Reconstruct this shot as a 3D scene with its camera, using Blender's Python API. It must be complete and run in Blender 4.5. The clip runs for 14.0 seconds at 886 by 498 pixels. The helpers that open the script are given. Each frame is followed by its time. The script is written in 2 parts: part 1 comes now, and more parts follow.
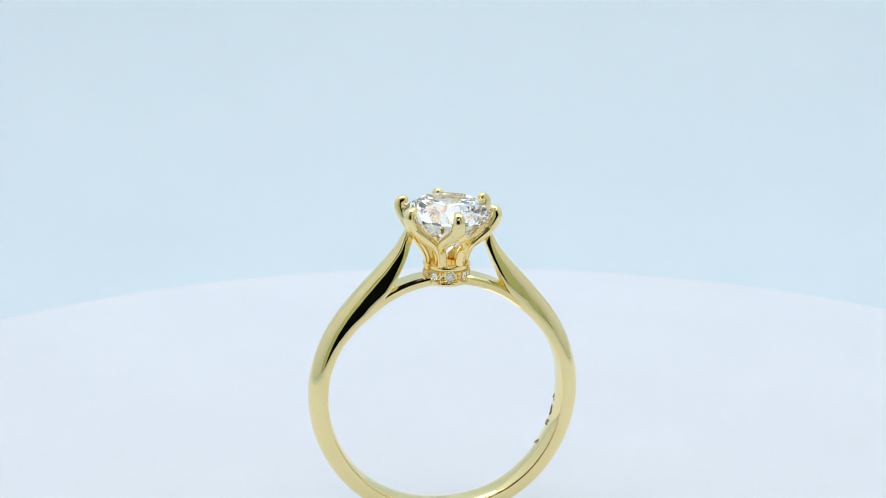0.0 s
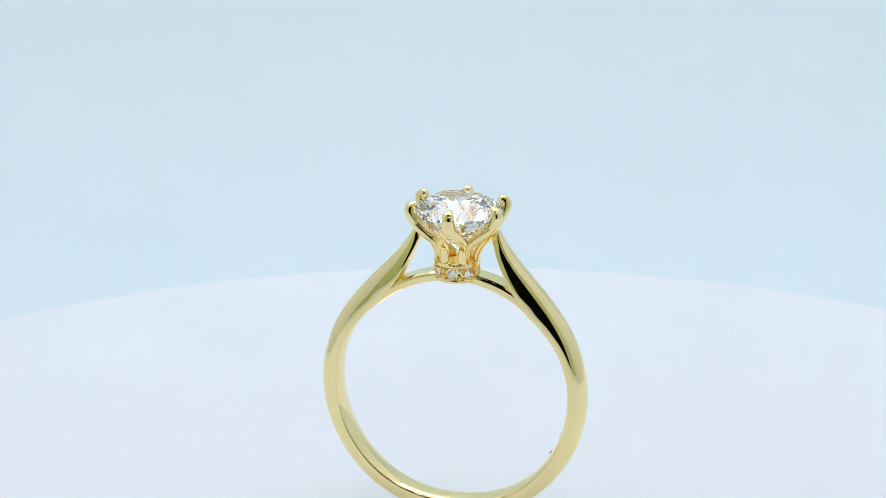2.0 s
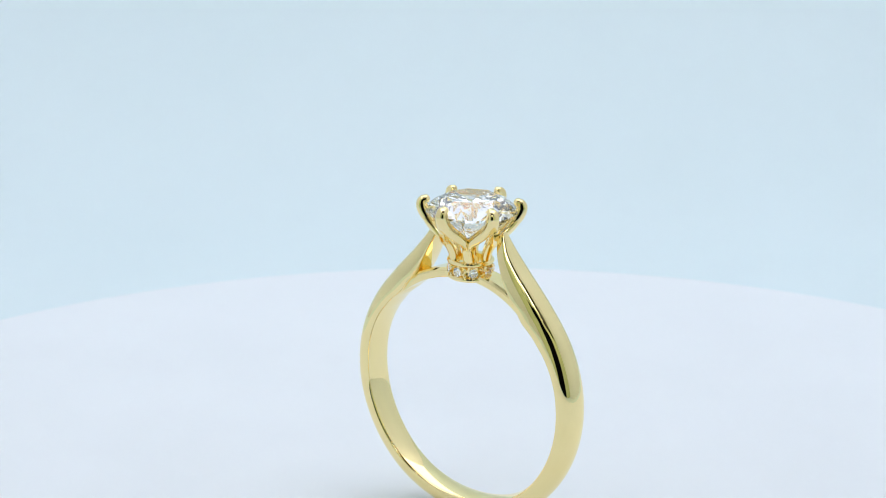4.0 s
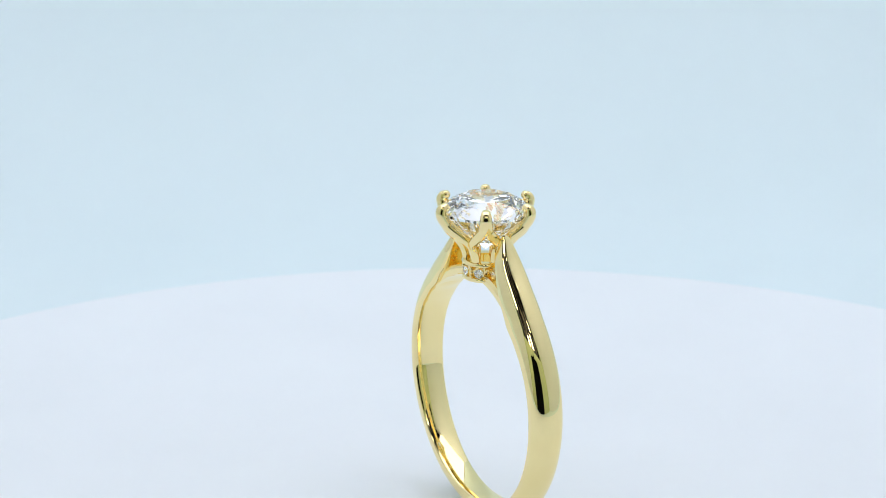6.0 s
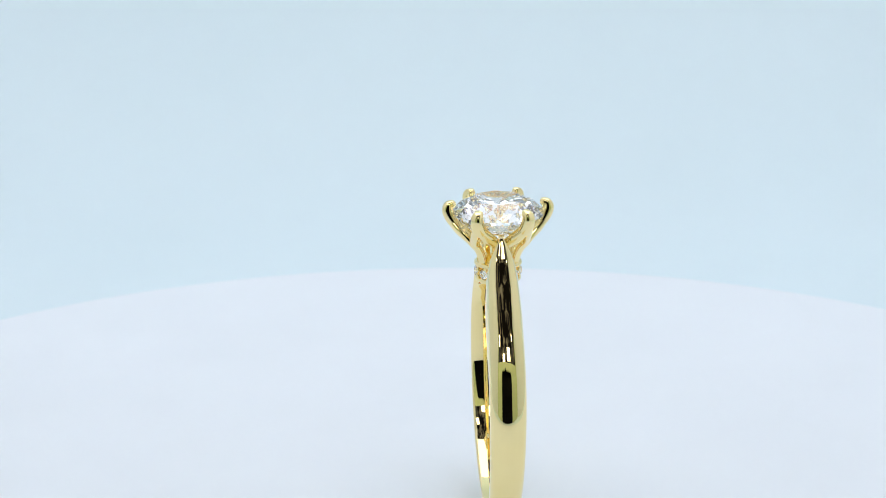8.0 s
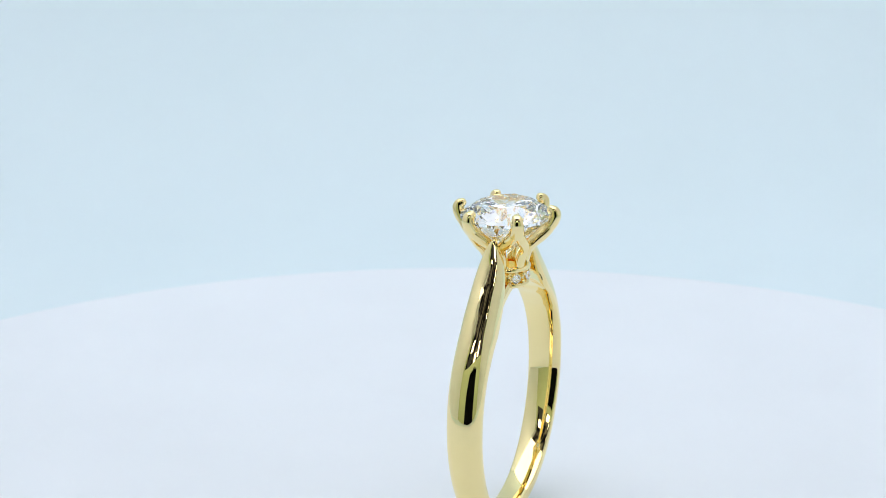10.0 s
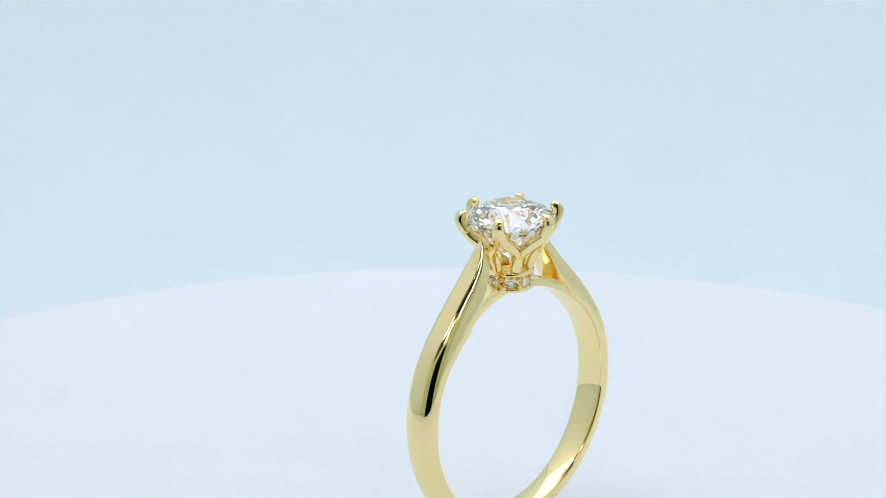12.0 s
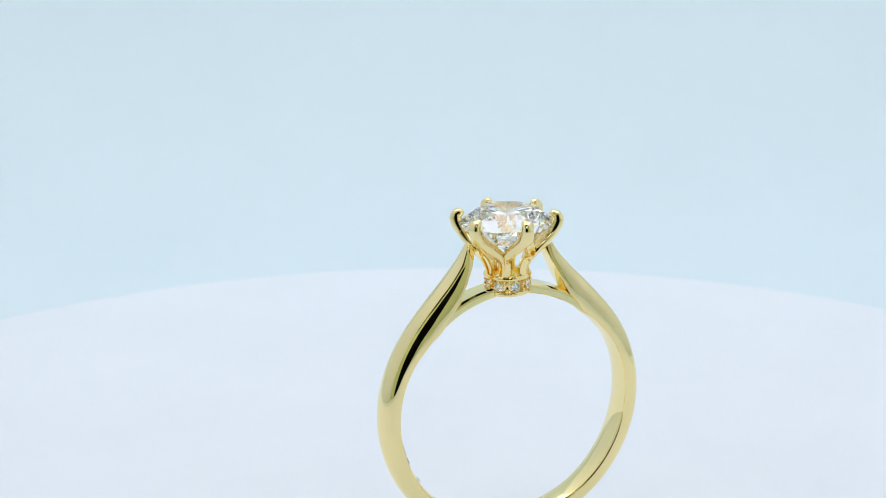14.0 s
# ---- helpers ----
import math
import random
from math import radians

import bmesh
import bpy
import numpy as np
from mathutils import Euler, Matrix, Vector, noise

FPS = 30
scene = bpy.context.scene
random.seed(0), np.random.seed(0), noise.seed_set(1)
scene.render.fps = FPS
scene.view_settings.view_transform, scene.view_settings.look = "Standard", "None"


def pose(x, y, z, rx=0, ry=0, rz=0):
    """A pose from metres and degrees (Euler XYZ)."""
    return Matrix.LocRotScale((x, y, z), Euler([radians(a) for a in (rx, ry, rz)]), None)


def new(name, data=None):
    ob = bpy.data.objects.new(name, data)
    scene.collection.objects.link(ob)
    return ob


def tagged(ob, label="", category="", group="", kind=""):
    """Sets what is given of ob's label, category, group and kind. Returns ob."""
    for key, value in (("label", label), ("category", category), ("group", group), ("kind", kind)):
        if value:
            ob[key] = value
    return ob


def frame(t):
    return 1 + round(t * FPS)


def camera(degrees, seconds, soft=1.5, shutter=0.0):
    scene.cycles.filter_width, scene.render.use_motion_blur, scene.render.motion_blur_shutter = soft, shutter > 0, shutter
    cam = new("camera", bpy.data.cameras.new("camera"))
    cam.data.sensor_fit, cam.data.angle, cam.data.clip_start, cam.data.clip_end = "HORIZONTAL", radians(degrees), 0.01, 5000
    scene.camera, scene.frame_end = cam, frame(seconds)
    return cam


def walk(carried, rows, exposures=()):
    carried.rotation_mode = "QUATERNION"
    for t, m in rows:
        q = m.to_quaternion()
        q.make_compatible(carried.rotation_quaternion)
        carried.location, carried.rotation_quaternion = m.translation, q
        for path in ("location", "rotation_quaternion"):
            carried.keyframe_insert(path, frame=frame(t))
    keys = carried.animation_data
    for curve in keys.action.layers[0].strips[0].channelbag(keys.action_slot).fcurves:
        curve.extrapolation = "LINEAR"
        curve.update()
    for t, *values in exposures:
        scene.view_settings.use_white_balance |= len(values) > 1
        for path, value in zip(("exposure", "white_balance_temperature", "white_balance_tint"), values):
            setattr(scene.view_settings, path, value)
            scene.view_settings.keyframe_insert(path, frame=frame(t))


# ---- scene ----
cam = camera(24.821, 14.0, soft=0.7)
MM = 0.001

# fixed camera; turntable axis is the world's z axis, table top is just under z = 0
eye = pose(0, -135.74 * MM, 59.79 * MM, 90 - 16.138, 0, 0.961)
walk(cam, [(0.0, eye), (14.0, eye)])
cam.data.dof.use_dof, cam.data.dof.focus_distance, cam.data.dof.aperture_fstop = True, 0.141, 110
scene.cycles.max_bounces, scene.cycles.glossy_bounces, scene.cycles.transmission_bounces = 24, 20, 24

# ---- light ----
world = bpy.data.worlds.new("dim_room")
world.use_nodes = True
room_map = world.node_tree.nodes.new("ShaderNodeTexNoise")
room_map.inputs["Scale"].default_value, room_map.inputs["Detail"].default_value = 9.0, 4.0
room_ramp = world.node_tree.nodes.new("ShaderNodeValToRGB")
room_ramp.color_ramp.elements[0].position, room_ramp.color_ramp.elements[1].position = 0.49, 0.62
room_ramp.color_ramp.elements[0].color, room_ramp.color_ramp.elements[1].color = (0.012, 0.011, 0.011, 1), (0.42, 0.41, 0.42, 1)
room_co = world.node_tree.nodes.new("ShaderNodeTexCoord")
world.node_tree.links.new(room_co.outputs["Generated"], room_map.inputs["Vector"])
world.node_tree.links.new(room_map.outputs["Fac"], room_ramp.inputs["Fac"])
world.node_tree.links.new(room_ramp.outputs["Color"], world.node_tree.nodes["Background"].inputs[0])
world.node_tree.nodes["Background"].inputs[1].default_value = 0.45
scene.world = world
scene.view_settings.exposure = 0.0
LED_STRENGTH = 1.65
BAR_STRENGTH = 4.0


# ---- materials ----
def material(name, color, rough=0.5, metal=0.0):
    m = bpy.data.materials.new(name)
    m.use_nodes = True
    b = m.node_tree.nodes["Principled BSDF"]
    b.inputs["Base Color"].default_value = (*color, 1)
    b.inputs["Roughness"].default_value = rough
    b.inputs["Metallic"].default_value = metal
    return m


def vary(m, color_a, color_b, scale, bump=0.0, bump_scale=None, rough=None):
    """Two scales of noise on the colour, a fine bump, and wear in the gloss."""
    nt = m.node_tree
    b = nt.nodes["Principled BSDF"]
    co = nt.nodes.new("ShaderNodeTexCoord")
    n1 = nt.nodes.new("ShaderNodeTexNoise")
    n1.inputs["Scale"].default_value = scale
    n1.inputs["Detail"].default_value = 6
    nt.links.new(co.outputs["Object"], n1.inputs["Vector"])
    ramp = nt.nodes.new("ShaderNodeValToRGB")
    ramp.color_ramp.elements[0].position, ramp.color_ramp.elements[1].position = 0.3, 0.7
    ramp.color_ramp.elements[0].color = (*color_a, 1)
    ramp.color_ramp.elements[1].color = (*color_b, 1)
    nt.links.new(n1.outputs["Fac"], ramp.inputs["Fac"])
    nt.links.new(ramp.outputs["Color"], b.inputs["Base Color"])
    n2 = nt.nodes.new("ShaderNodeTexNoise")
    n2.inputs["Scale"].default_value = bump_scale or scale * 12
    n2.inputs["Detail"].default_value = 4
    nt.links.new(co.outputs["Object"], n2.inputs["Vector"])
    if bump:
        bp = nt.nodes.new("ShaderNodeBump")
        bp.inputs["Strength"].default_value = bump
        bp.inputs["Distance"].default_value = 0.00005
        nt.links.new(n2.outputs["Fac"], bp.inputs["Height"])
        nt.links.new(bp.outputs["Normal"], b.inputs["Normal"])
    if rough:
        mr = nt.nodes.new("ShaderNodeMapRange")
        mr.inputs["To Min"].default_value, mr.inputs["To Max"].default_value = rough
        nt.links.new(n2.outputs["Fac"], mr.inputs["Value"])
        nt.links.new(mr.outputs["Result"], b.inputs["Roughness"])
    return m


gold = vary(material("polished_yellow_gold", (0.93, 0.76, 0.36), 0.07, 1.0),
            (0.97, 0.80, 0.39), (0.98, 0.82, 0.425), 260, 0.03, 1800, (0.008, 0.035))
engraved = material("engraved_gold", (0.22, 0.13, 0.03), 0.4, 1.0)
table_white = vary(material("turntable_white", (0.8, 0.8, 0.8), 0.45), (0.81, 0.845, 0.875), (0.835, 0.87, 0.90), 60, 0.15, 1800, (0.4, 0.55))
paper = vary(material("pale_blue_paper", (0.7, 0.82, 0.86), 0.9), (0.715, 0.825, 0.855), (0.735, 0.84, 0.87), 25, 0.2, 1500)
box_white = vary(material("box_lining", (0.8, 0.82, 0.84), 0.8), (0.86, 0.88, 0.90), (0.89, 0.91, 0.93), 12, 0.2, 900)
# front panel colour, set for the olive tone it gives the gold
front_panel_tint = vary(material("front_panel_tint", (0.58, 0.62, 0.35), 0.9), (0.56, 0.605, 0.33), (0.60, 0.64, 0.37), 40, 0.3, 1200)
black = vary(material("black_plastic", (0.01, 0.01, 0.01), 0.5), (0.008, 0.008, 0.009), (0.014, 0.014, 0.015), 80, 0.1, 900)

# dull black for the blocker added behind the viewing slot
blocker_mat = vary(material("slot_blocker_black", (0.004, 0.004, 0.004), 1.0), (0.003, 0.003, 0.003), (0.006, 0.006, 0.006), 60, 0.2, 900)
blocker_mat.node_tree.nodes["Principled BSDF"].inputs["Specular IOR Level"].default_value = 0.05


def emitter(name, color, strength):
    m = material(name, (0.8, 0.8, 0.8))
    b = m.node_tree.nodes["Principled BSDF"]
    b.inputs["Emission Color"].default_value = (*color, 1)
    b.inputs["Emission Strength"].default_value = strength
    return m


led_panel_mat = emitter("led_diffuser", (0.932, 0.93, 1.015), LED_STRENGTH)
streak_mat = emitter("streak_glow", (1.0, 0.98, 0.94), BAR_STRENGTH)


def gem(name, film):
    """Clear stone, with a faint film that lends it coloured fire."""
    m = material(name, (1, 1, 1), 0.0)
    b = m.node_tree.nodes["Principled BSDF"]
    b.inputs["IOR"].default_value = 2.42
    b.inputs["Transmission Weight"].default_value = 1.0
    b.inputs["Thin Film Thickness"].default_value = film
    b.inputs["Thin Film IOR"].default_value = 2.3
    return m


diamond_mat = gem("diamond", 320.0)


# ---- mesh helpers ----
def part(name, bm, mat, parent=None, label="", smooth=35):
    me = bpy.data.meshes.new(name)
    bmesh.ops.recalc_face_normals(bm, faces=bm.faces)
    bm.to_mesh(me)
    bm.free()
    me.materials.append(mat)
    if smooth:
        for p in me.polygons:
            p.use_smooth = True
        me.set_sharp_from_angle(angle=radians(smooth))
    ob = new(name, me)
    if parent is not None:
        ob.parent = parent
    return tagged(ob, label)


def loft(bm, loops, closed=False, caps=True):
    """Skin between loops of points (mm); closed joins the last loop to the first."""
    rows = [[bm.verts.new([c * MM for c in p]) for p in loop] for loop in loops]
    n = len(rows[0])
    pairs = list(zip(rows, rows[1:])) + ([(rows[-1], rows[0])] if closed else [])
    for a, b in pairs:
        for i in range(n):
            bm.faces.new((a[i], a[(i + 1) % n], b[(i + 1) % n], b[i]))
    if caps and not closed:
        bm.faces.new(rows[0])
        bm.faces.new(rows[-1])
    return bm


def curve(points, steps):
    """Catmull-Rom through tuples of numbers."""
    p = [np.array(q, float) for q in points]
    p = [2 * p[0] - p[1]] + p + [2 * p[-1] - p[-2]]
    out = []
    for i in range(1, len(p) - 2):
        for k in range(steps):
            t = k / steps
            out.append(0.5 * (2 * p[i] + (p[i + 1] - p[i - 1]) * t + (2 * p[i - 1] - 5 * p[i] + 4 * p[i + 1] - p[i + 2]) * t ** 2
                              + (3 * p[i] - p[i - 1] - 3 * p[i + 1] + p[i + 2]) * t ** 3))
    out.append(p[-2])
    return out


def tube(bm, stations, out_dir, n=14, round_start=False, round_end=False, square=1.0):
    """Sweep an oval, squarer as square falls below 1, along stations (x, y, z, half width sideways, half width along out_dir)."""
    st = [np.array(s, float) for s in stations]
    o = np.array(out_dir, float)
    loops = []
    for i, s in enumerate(st):
        tan = st[min(i + 1, len(st) - 1)][:3] - st[max(i - 1, 0)][:3]
        tan /= np.linalg.norm(tan)
        side = np.cross(tan, o)
        side /= np.linalg.norm(side)
        up = np.cross(side, tan)
        loops.append((s[:3], side, up, tan, s[3], s[4]))
    full = []

    def oval(c, side, up, a, b):
        def arc(v):
            return math.copysign(abs(v) ** square, v)
        return [c + side * a * arc(math.cos(2 * math.pi * k / n)) + up * b * arc(math.sin(2 * math.pi * k / n)) for k in range(n)]
    if round_start:
        c, side, up, tan, a, b = loops[0]
        for q in (85, 60, 35, 15):
            full.append(oval(c - tan * min(a, b) * math.sin(radians(q)), side, up, a * math.cos(radians(q)), b * math.cos(radians(q))))
    full += [oval(c, side, up, a, b) for c, side, up, tan, a, b in loops]
    if round_end:
        c, side, up, tan, a, b = loops[-1]
        for q in (15, 30, 45, 60, 75, 87):
            full.append(oval(c + tan * min(a, b) * math.sin(radians(q)), side, up, a * math.cos(radians(q)), b * math.cos(radians(q))))
    return loft(bm, full)


def lathe(bm, profile, n=96):
    """Turn a closed profile of (radius, z) about the z axis."""
    return loft(bm, [[(r * math.cos(2 * math.pi * k / n), r * math.sin(2 * math.pi * k / n), z) for r, z in profile] for k in range(n)], closed=True)


def slab(bm, x0, x1, y0, y1, z0, z1):
    return loft(bm, [[(x0, y0, z), (x1, y0, z), (x1, y1, z), (x0, y1, z)] for z in (z0, z1)])


# ---- setting: a light box with a paper sweep ----
def sweep_paper():
    bm = bmesh.new()
    prof = [(-158, -14), (40, -14), (118, -14)]
    prof += [(118 + 90 * math.sin(radians(a)), 76 - 90 * math.cos(radians(a))) for a in range(5, 91, 5)]
    prof += [(208, 180), (208, 299)]
    loops = []
    for i, (y, z) in enumerate(prof):
        y2, z2 = (y, z - 0.4) if i < 3 else (y + 0.4, z - 0.2)
        loops.append([(-165, y, z), (165, y, z), (165, y2, z2), (-165, y2, z2)])
    loft(bm, loops)
    return tagged(part("backdrop", bm, paper, smooth=60), "seamless pale blue paper sweep behind the turntable", "backdrop", kind="structure")


def prism(bm, outline, y0, y1):
    """Board with an outline of (x, z), from y0 to y1."""
    return loft(bm, [[(x, y, z) for x, z in outline] for y in (y0, y1)])


def wall(name, label, *boxes, mat=box_white, boards=()):
    bm = bmesh.new()
    for b in boxes:
        slab(bm, *b)
    for outline in boards:
        prism(bm, outline, -166, -160)
    return tagged(part(name, bm, mat, smooth=0), label, "wall", kind="structure")


sweep_paper()
wall("wall_west", "white lining of the light box side", (-172, -166, -166, 268, -20, 300))
wall("wall_east", "white lining of the light box side", (166, 172, -166, 268, -20, 300))
wall("wall_north", "white lining of the light box back", (-166, 166, 262, 268, -20, 300))
TOP_SLOT = 150
# the viewing slot narrows upwards and ends in a small point
flap = [(-166, -20), (-64, -20), (-62, 60), (-57, 98), (-48, 108), (-12, 110), (0, 122), (0, 134), (-166, 134)]
wall("wall_south", "unseen front panel of the light box with a viewing slot, coloured to tone the gold",
     (-166, -TOP_SLOT, -166, -160, 134, 300), (TOP_SLOT, 166, -166, -160, 134, 300), mat=front_panel_tint,
     boards=(flap, [(-x, z) for x, z in flap]))
# unseen blocker, added so the slot mirrors black in the gold
shroud_bm = bmesh.new()
slab(shroud_bm, -80, 80, -176, -172, -26, 126)
tagged(part("curtain", shroud_bm, blocker_mat, smooth=0), "unseen black blocker added behind the viewing slot to keep its reflection dark", "curtain", kind="structure")
floor_bm = bmesh.new()
slab(floor_bm, -172, 172, -166, 268, -26, -20)
tagged(part("floor", floor_bm, box_white, smooth=0), "white floor board of the light box", "floor", kind="structure")
ceil_bm = bmesh.new()
slab(ceil_bm, -172, 172, -95, 268, 300, 306)
slab(ceil_bm, -172, -TOP_SLOT, -166, -95, 300, 306)
slab(ceil_bm, TOP_SLOT, 172, -166, -95, 300, 306)
tagged(part("ceiling", ceil_bm, box_white, smooth=0), "white top of the light box with a slot", "ceiling", kind="structure")


def ceiling_light():
    root = tagged(new("ceiling_light"), "white diffused light panel under the box top", "lamp")
    root.location = (0, 0, 0.300)
    bm = bmesh.new()
    slab(bm, -164, 164, -93, 204, -6, 0)
    part("housing", bm, box_white, root, smooth=0)
    bm = bmesh.new()
    slab(bm, -162, 162, -91, 201, -8, -6)
    part("diffuser", bm, led_panel_mat, root, "glowing white diffuser", smooth=0)
    return root


# unseen stand-ins for lamps that show only as streaks in the gold
def streak_bar(tall, wide, z0, z1):
    """Upright bar that stands on the front panel, with a tube between two heights."""
    root = tagged(new("streak_bar"), "unseen upright light bar, added stand-in for lamps mirrored in the gold", "lamp", "light bars")
    bm = bmesh.new()
    slab(bm, -wide - 3, wide + 3, -3, 0, 0, tall)
    part("housing", bm, black, root, smooth=0)
    bm = bmesh.new()
    slab(bm, -wide, wide, 0, 2, z0, z1)
    part("tube", bm, streak_mat, root, "glowing white strip that makes the streaks in the gold", smooth=0)
    return root


ceiling_light()
for x, tall, wide, z0, z1 in ((-16, 34, 15, 3, 31), (38, 62, 13, 8, 58), (-104, 112, 18, 62, 108), (92, 128, 10, 96, 124)):
    streak_bar(tall, wide, z0, z1).location = (x * MM, -0.1625, 0.134)


# ---- turntable ----
TABLE_R, TABLE_Z = 67.7, -0.53


def turntable():
    root = tagged(new("turntable"), "round matt white motorised display turntable", "turntable")
    bm = bmesh.new()
    prof = [(0.05, 0), (TABLE_R - 3.0, 0), (TABLE_R - 2.0, -0.06), (TABLE_R - 1.1, -0.28), (TABLE_R - 0.45, -0.7), (TABLE_R - 0.1, -1.3), (TABLE_R, -2.0), (TABLE_R, -3.2), (TABLE_R - 0.4, -3.8), (0.05, -3.8)]
    lathe(bm, prof, 128)
    part("plate", bm, table_white, root)
    bm = bmesh.new()
    lathe(bm, [(0.05, -4.2), (TABLE_R - 4, -4.2), (TABLE_R - 3, -5.2), (TABLE_R - 3, -14 - TABLE_Z), (0.05, -14 - TABLE_Z)], 96)
    part("drum", bm, table_white, root)
    return root


table = turntable()


# ---- ring ----
ZC, RI = 9.7, 8.08
TILT_X, TILT_Y = 0.544, 1.217


def outer_radius(phi):
    """Outline of the band; phi in degrees from the top."""
    return float(np.interp(phi, *OUT))


def smooth_table(points, steps=10):
    c = curve(points, steps)
    return [q[0] for q in c], [q[1] for q in c]


OUT = smooth_table([(14.2, 12.30), (17, 11.70), (20, 11.20), (25, 10.68), (30, 10.33), (38, 9.99), (48, 9.79), (65, 9.76), (90, 9.85), (120, 10.0), (150, 10.2), (180, 10.24)])
INN = smooth_table([(42, 8.09), (52, 8.19), (65, 8.36), (78, 8.47), (90, 8.51), (120, 8.65), (150, 8.81), (180, 8.73)])
BEND = smooth_table([(14, 0.0), (30, -0.02), (45, -0.04), (60, -0.05), (90, -0.02), (135, 0.08), (180, 0.15)])  # the band is slightly out of round
LEAN = -0.13
WID = smooth_table([(14.2, 0.40), (16, 0.60), (20, 0.90), (25, 1.08), (30, 1.18), (40, 1.29), (55, 1.30), (90, 1.25), (135, 1.13), (180, 0.98)])
TIP_IN = (2.55, 21.0)


def shank(root):
    def section(phi):
        """Half widths and heights: rounded inside, a flat flank on the shoulders, a domed outside."""
        b = float(np.interp(phi, (14, 40, 75, 180), (0.09, 0.11, 0.15, 0.15)))
        f = float(np.interp(phi, (14, 40, 75, 180), (0.44, 0.42, 0.34, 0.34)))
        e = float(np.interp(phi, (14, 40, 75, 180), (0.93, 0.93, 0.99, 0.99)))
        left = [(-0.985, b * 0.62), (-0.945, b * 0.34), (-0.84, b * 0.10), (-0.4, -0.05), (0, -0.07)]
        k0 = radians(float(np.interp(phi, (14, 40, 75, 180), (12, 12, 4, 4))))
        angles = [k0 + (math.pi - 2 * k0) * i / 30 for i in range(31)]
        q = float(np.interp(phi, (14, 45, 75, 180), (0.68, 0.70, 0.95, 1.0)))
        dome = [(e * math.copysign((abs(math.cos(a)) / math.cos(k0)) ** q, math.cos(a)), f + (1 - f) * (max(0, math.sin(a) - math.sin(k0)) / (1 - math.sin(k0))) ** (0.5 + q / 2)) for a in angles]
        return left + [(-y, t) for y, t in left[3::-1]] + [(1, b)] + dome + [(-1, b)]

    def on_circle(a):
        r = float(np.interp(a, *INN))
        return (r * math.sin(radians(a)), ZC + r * math.cos(radians(a)))
    # inside edge of a shoulder from its tip down to the round of the band, with the bearing of the outside edge facing it
    arm = curve([(*TIP_IN, 14.2), (2.98, 19.85, 20.3), (3.58, 18.5, 28), (4.25, 17.3, 35.5), (4.87, 16.52, 41),
                 (*on_circle(42), 45.5), (*on_circle(50), 51.5), (*on_circle(60), 60)], 8)
    stations = []
    for side in (1, -1):
        part_st = [((q[0], q[1]), q[2]) for q in arm]
        for k in range(1, 61 if side == 1 else 60):
            a = 60 + 2 * k
            part_st.append((on_circle(a), a))
        stations.append([(side, p, phi) for p, phi in part_st])
    path = stations[0] + stations[1][::-1]
    loops = []
    for side, (ix, iz), phi in path:
        r, w = outer_radius(phi), float(np.interp(phi, *WID))
        ox, oz = r * math.sin(radians(phi)), ZC + r * math.cos(radians(phi))
        bend, lean = float(np.interp(phi, *BEND)), LEAN * (1 - math.cos(radians(phi))) / 2
        loops.append([(side * (ix + (ox - ix) * t) + bend, y * w + lean, iz + (oz - iz) * t) for y, t in section(phi)])
    # rounded ends
    for end in (0, -1):
        base = np.array(loops[end])
        c = base.mean(0)
        prev = np.array(loops[1 if end == 0 else -2]).mean(0)
        d = (c - prev) / np.linalg.norm(c - prev)
        extra = [(c + (base - c) * math.cos(radians(q)) + d * 0.22 * math.sin(radians(q))).tolist() for q in (25, 50, 70, 86)]
        loops = extra[::-1] + loops if end == 0 else loops + extra
    bm = bmesh.new()
    loft(bm, loops)
    return part("shank", bm, gold, root, "polished yellow gold band with tapered shoulders", smooth=38)


def bridge(root):
    """Thin arch under the head, from each shoulder corner to the collar, which is open below."""
    for side in (1, -1):
        bm = bmesh.new()
        loops = []
        for k in range(25):
            a = 8.6 + 34.4 * k / 24
            h = 0.67 + 0.06 * (a / 43) ** 2
            w = 0.84 + 0.20 * (a / 43) ** 2
            sect = [(-w, 0.05), (-w * 0.95, 0), (w * 0.95, 0), (w, 0.05), (w, 0.42), (w * 0.965, 0.56), (w * 0.84, h), (-w * 0.84, h), (-w * 0.965, 0.56), (-w, 0.42)]
            loops.append([(side * (RI + t) * math.sin(radians(a)), y, ZC + (RI + t) * math.cos(radians(a))) for y, t in sect])
        loft(bm, loops)
        part("bridge", bm, gold, root, "slim gold arch under the setting", smooth=10)


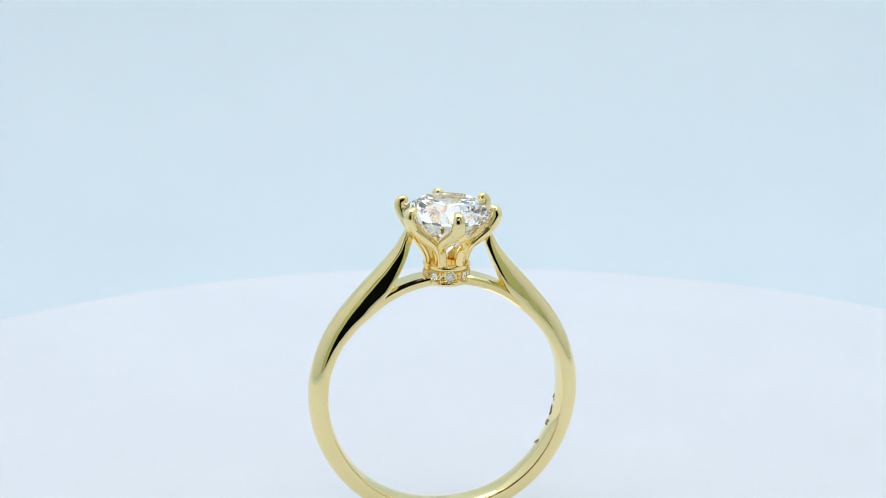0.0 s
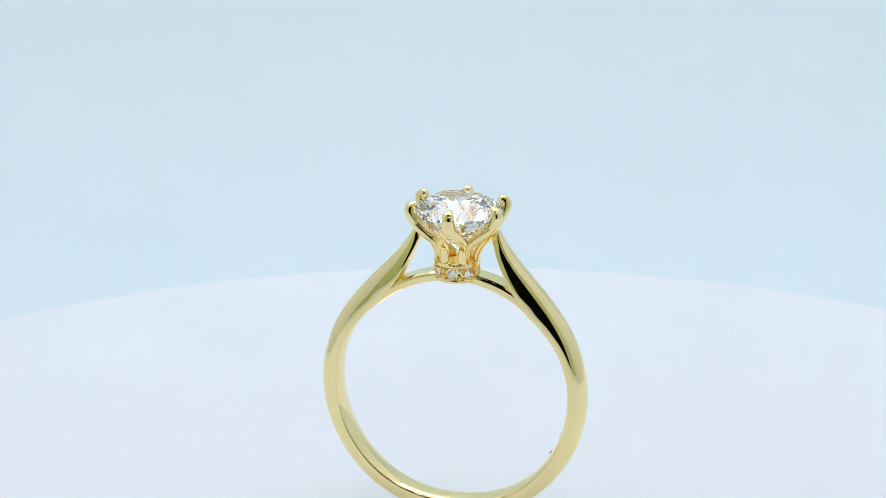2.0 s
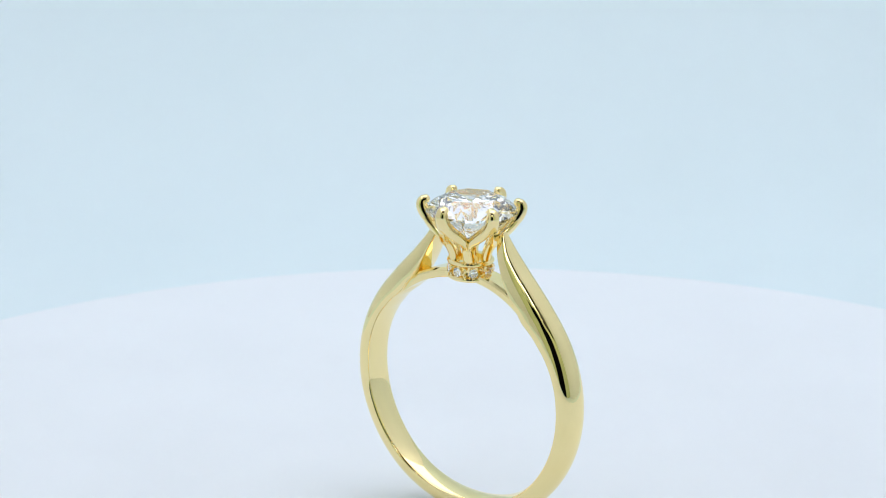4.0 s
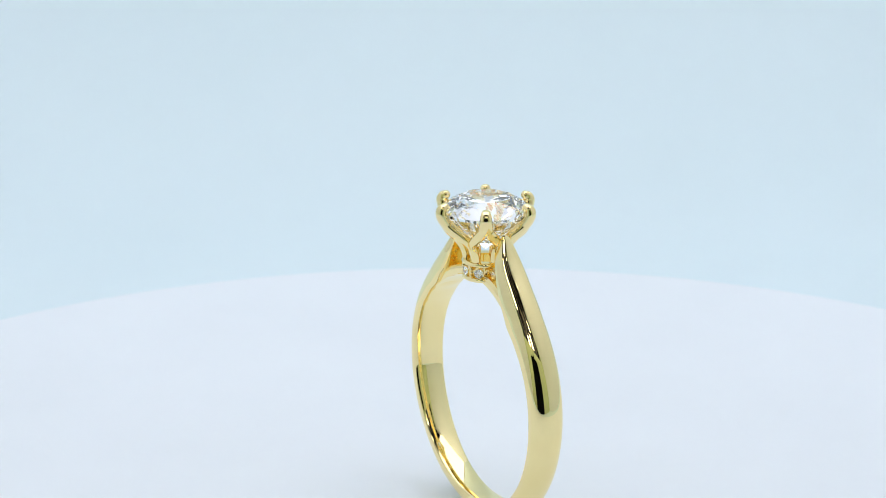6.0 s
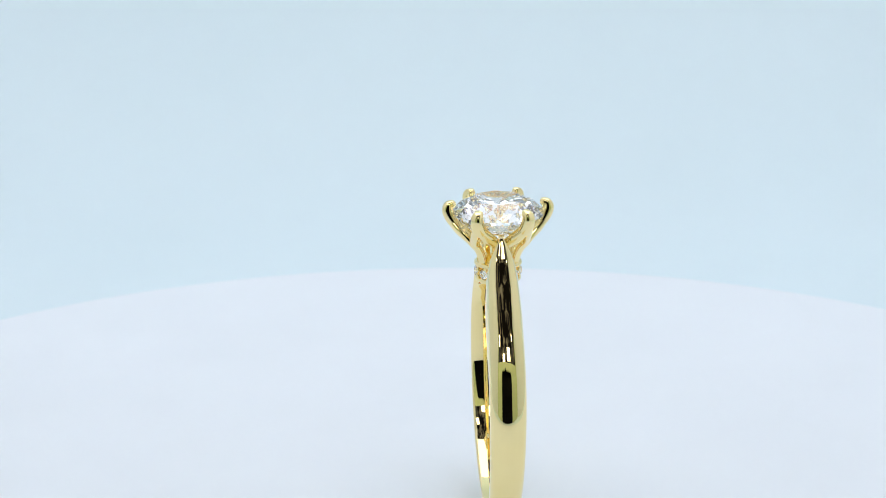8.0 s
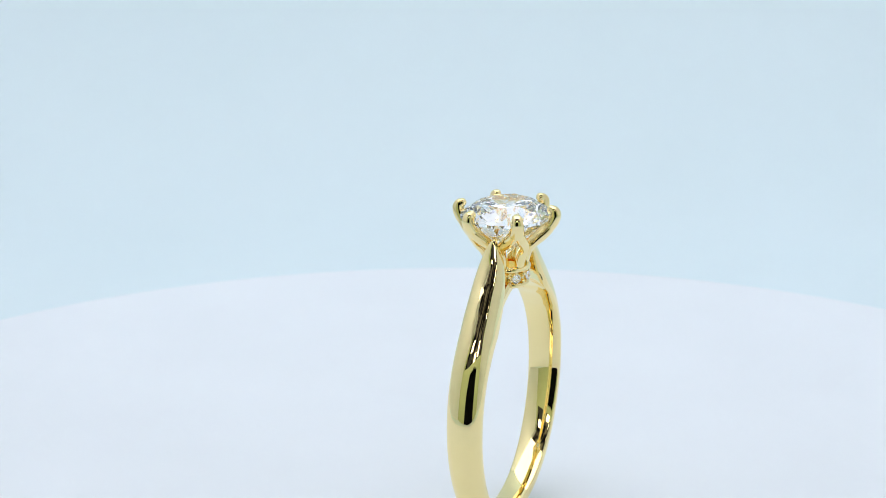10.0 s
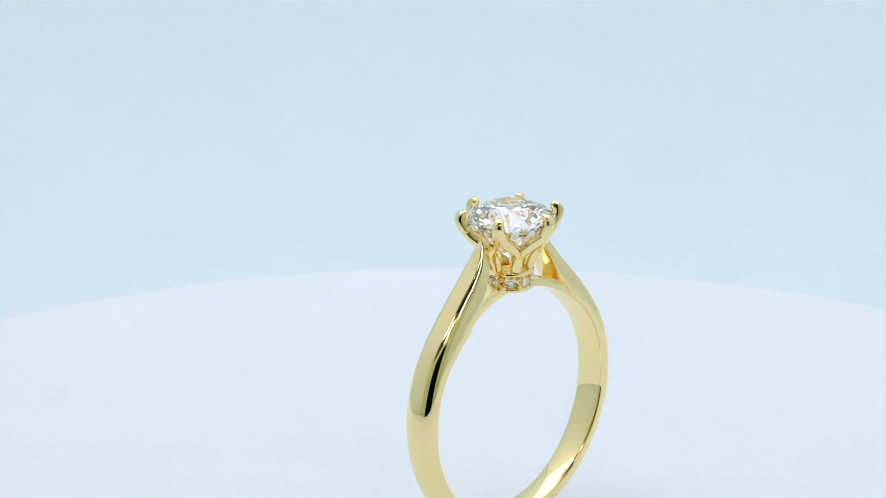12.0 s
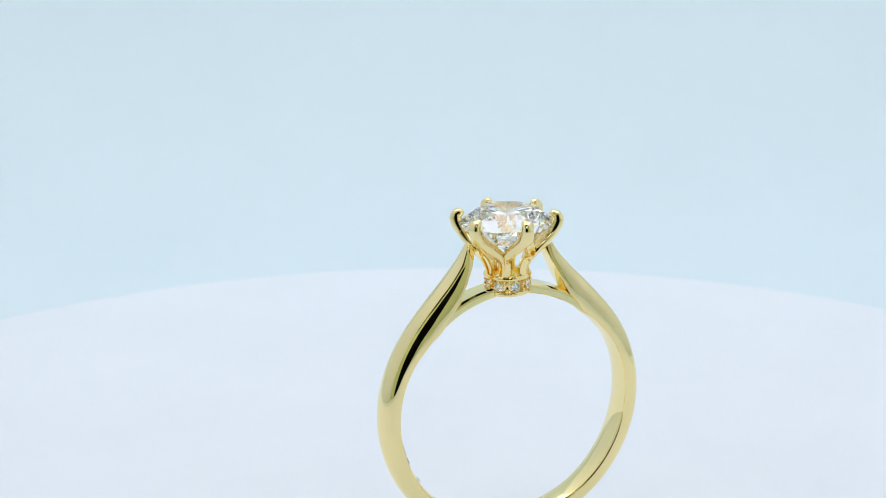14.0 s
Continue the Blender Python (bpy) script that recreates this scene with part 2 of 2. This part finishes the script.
def brilliant(r, crown, pavilion, table=0.56, girdle=0.03):
    """Round brilliant cut about the z axis, girdle at z = 0 (mm)."""
    bm = bmesh.new()

    def v(rad, deg, z):
        return bm.verts.new((rad * math.cos(radians(deg)) * MM, rad * math.sin(radians(deg)) * MM, z * MM))
    rt, zt, g = table * r, crown, girdle * r
    slope = (zt - g) / (r - rt)
    xm = rt + 0.46 * (r - rt)
    T = [v(rt, 45 * k, zt) for k in range(8)]
    M = [v(xm / math.cos(radians(22.5)), 45 * k + 22.5, zt - slope * (xm - rt)) for k in range(8)]
    G = [v(r, 22.5 * k, g) for k in range(16)]
    H = [v(r, 22.5 * k, -g) for k in range(16)]
    ps = (pavilion - g) / r
    xp = 0.22 * r
    P = [v(xp / math.cos(radians(22.5)), 45 * k + 22.5, -pavilion + ps * xp) for k in range(8)]
    C = v(0, 0, -pavilion)
    bm.faces.new(T)
    for k in range(8):
        n = (k + 1) % 8
        bm.faces.new((T[k], M[k], T[n]))
        bm.faces.new((T[k], M[k - 1], G[2 * k], M[k]))
        bm.faces.new((M[k], G[2 * k], G[2 * k + 1]))
        bm.faces.new((M[k], G[2 * k + 1], G[(2 * k + 2) % 16]))
        bm.faces.new((C, P[k - 1], H[2 * k], P[k]))
        bm.faces.new((P[k], H[2 * k], H[2 * k + 1]))
        bm.faces.new((P[k], H[2 * k + 1], H[(2 * k + 2) % 16]))
    for k in range(16):
        n = (k + 1) % 16
        bm.faces.new((G[k], G[n], H[n], H[k]))
    return bm


UP = 0.22  # the whole head, above the drawing's datum
GIRDLE_Z, GIRDLE_R = 22.56 + UP, 3.27
COLLAR_Z0 = 17.55


def collar(root):
    bm = bmesh.new()

    def bead(r, z, a, b):
        return [(r + a * math.cos(radians(q)), z + b * math.sin(radians(q))) for q in range(-90, 91, 22)]
    prof = [(1.06, COLLAR_Z0)] + bead(1.48, 17.72, 0.16, 0.17) + [(1.27, 17.93), (1.27, 18.6)] + bead(1.50, 18.86, 0.21, 0.19) + [(1.06, 19.02)]
    lathe(bm, prof, 80)
    ob = part("collar", bm, gold, root, "gold collar set with tiny clear stones", smooth=40)
    ob.location = (0, 0, UP * MM)
    stone = None
    for k in range(8):
        a = -91 + 45 * k
        m = pose(0, 0, 0, 0, 0, a) @ pose(1.59 * MM, 0, 18.24 * MM, 0, 90, 0)
        if stone is None:
            stone = part("accent_stone", brilliant(0.34, 0.12, 0.25), diamond_mat, ob, "tiny clear round stone", smooth=0)
            st = stone
        else:
            st = new("accent_stone", stone.data)
            st.parent = ob
        st.matrix_basis = m
    bead_me = None
    for k in range(8):
        for z in (17.99, 18.5):
            a = radians(-68.5 + 45 * k)
            if bead_me is None:
                b = bmesh.new()
                tube(b, [(1.20, 0, 0, 0.15, 0.15), (1.55, 0, 0, 0.14, 0.14)], (0, 0, 1), 10, round_end=True)
                o = part("bead", b, gold, ob, smooth=60)
                bead_me = o.data
            else:
                o = new("bead", bead_me)
                o.parent = ob
            o.location, o.rotation_euler = (0, 0, z * MM), (0, 0, a)
    return ob


PRONG_PHASE = 1.35


def polar(deg, r, z):
    return (r * math.cos(radians(deg)), r * math.sin(radians(deg)), z)


def prong(root):
    """One claw: rounded tip over the girdle, forking into two strands down to the collar."""
    bm = bmesh.new()
    body = curve([(2.90, 0, 21.60, 0.34, 0.20), (3.02, 0, 21.74, 0.50, 0.34), (3.21, 0, 21.98, 0.53, 0.38), (3.44, 0, 22.38, 0.48, 0.41), (3.57, 0, 22.80, 0.43, 0.41), (3.48, 0, 23.07, 0.40, 0.38), (3.29, 0, 23.20, 0.33, 0.31)], 6)
    tube(bm, body, (1, 0, 0.35), 28, round_start=True, round_end=True, square=0.8)
    for s in (1, -1):
        pts = []
        for a, r, z, w, d in ((25.5, 1.28, 18.8, 0.28, 0.26), (25.5, 1.40, 19.5, 0.29, 0.27), (25.2, 1.70, 20.15, 0.31, 0.28),
                              (22.5, 2.16, 20.70, 0.34, 0.30), (15, 2.50, 21.12, 0.36, 0.32), (8, 2.84, 21.50, 0.38, 0.35), (3.4, 3.12, 21.88, 0.36, 0.37)):
            pts.append((*polar(s * a, r, z), w, d))
        tube(bm, curve(pts, 5), (1, 0, 0.1), 24, round_end=True, square=0.62)
    return part("prong", bm, gold, root, "forked gold claw with a rounded tip", smooth=50)


def ring():
    root = tagged(new("ring"), "yellow gold solitaire ring with a round clear diamond, standing upright", "ring")
    band = shank(root)
    bridge(root)
    collar(root)
    first = prong(root)
    first.location = (0, 0, UP * MM)
    first.rotation_euler = (0, 0, radians(PRONG_PHASE - 90))
    for k in range(1, 6):
        p = new("prong", first.data)
        p.parent = root
        p["label"] = first["label"]
        p.location = first.location
        p.rotation_euler = (0, 0, radians(PRONG_PHASE - 90 + 60 * k))
    d = part("diamond", brilliant(GIRDLE_R, 1.02, 2.93, 0.58), diamond_mat, root, "clear round brilliant-cut diamond", smooth=0)
    d.location = (0, 0, GIRDLE_Z * MM)
    d.rotation_euler = (0, 0, radians(PRONG_PHASE))
    # worn hallmark inside the band
    for a, y, wide, tall, turn in ((98.5, 0.62, 0.10, 0.42, 25), (99.3, 0.42, 0.10, 0.42, -25), (104.6, 0.6, 0.12, 0.34, 0), (106.2, 0.45, 0.34, 0.11, 10),
                                   (107.6, 0.5, 0.11, 0.3, 35), (111.3, 0.42, 0.32, 0.10, 0), (113.4, 0.5, 0.34, 0.10, 0), (112.4, 0.62, 0.10, 0.36, 15), (123.5, 0.55, 0.12, 0.4, 30)):
        bm = bmesh.new()
        slab(bm, -tall / 2, tall / 2, -wide / 2, wide / 2, -0.02, 0.02)
        o = part("engraving", bm, engraved, band, "small worn hallmark", smooth=0)
        o.matrix_basis = pose(0, 0, ZC * MM, 0, a, 0) @ pose(0, (y - 0.08) * MM, (float(np.interp(a, *INN)) - 0.07) * MM, 0, 0, turn)
    return root


gold_ring = ring()


def motions():
    rate, start, orbit, orbit_start = 12.173, 11.862, 2.869 * MM, 149.6
    ring_rows, table_rows = [], []
    for k in range(29):
        t = 0.5 * k
        o = radians(orbit_start - rate * t)
        ring_rows.append((t, pose(orbit * math.cos(o), orbit * math.sin(o), 0, 0, 0, start - rate * t) @ pose(0, 0, 0, 0, TILT_Y, 0) @ pose(0, 0, 0, TILT_X, 0, 0)))
        table_rows.append((t, pose(0, 0, TABLE_Z * MM, 0, 0, start - rate * t)))
    walk(gold_ring, ring_rows)
    walk(table, table_rows)


motions()
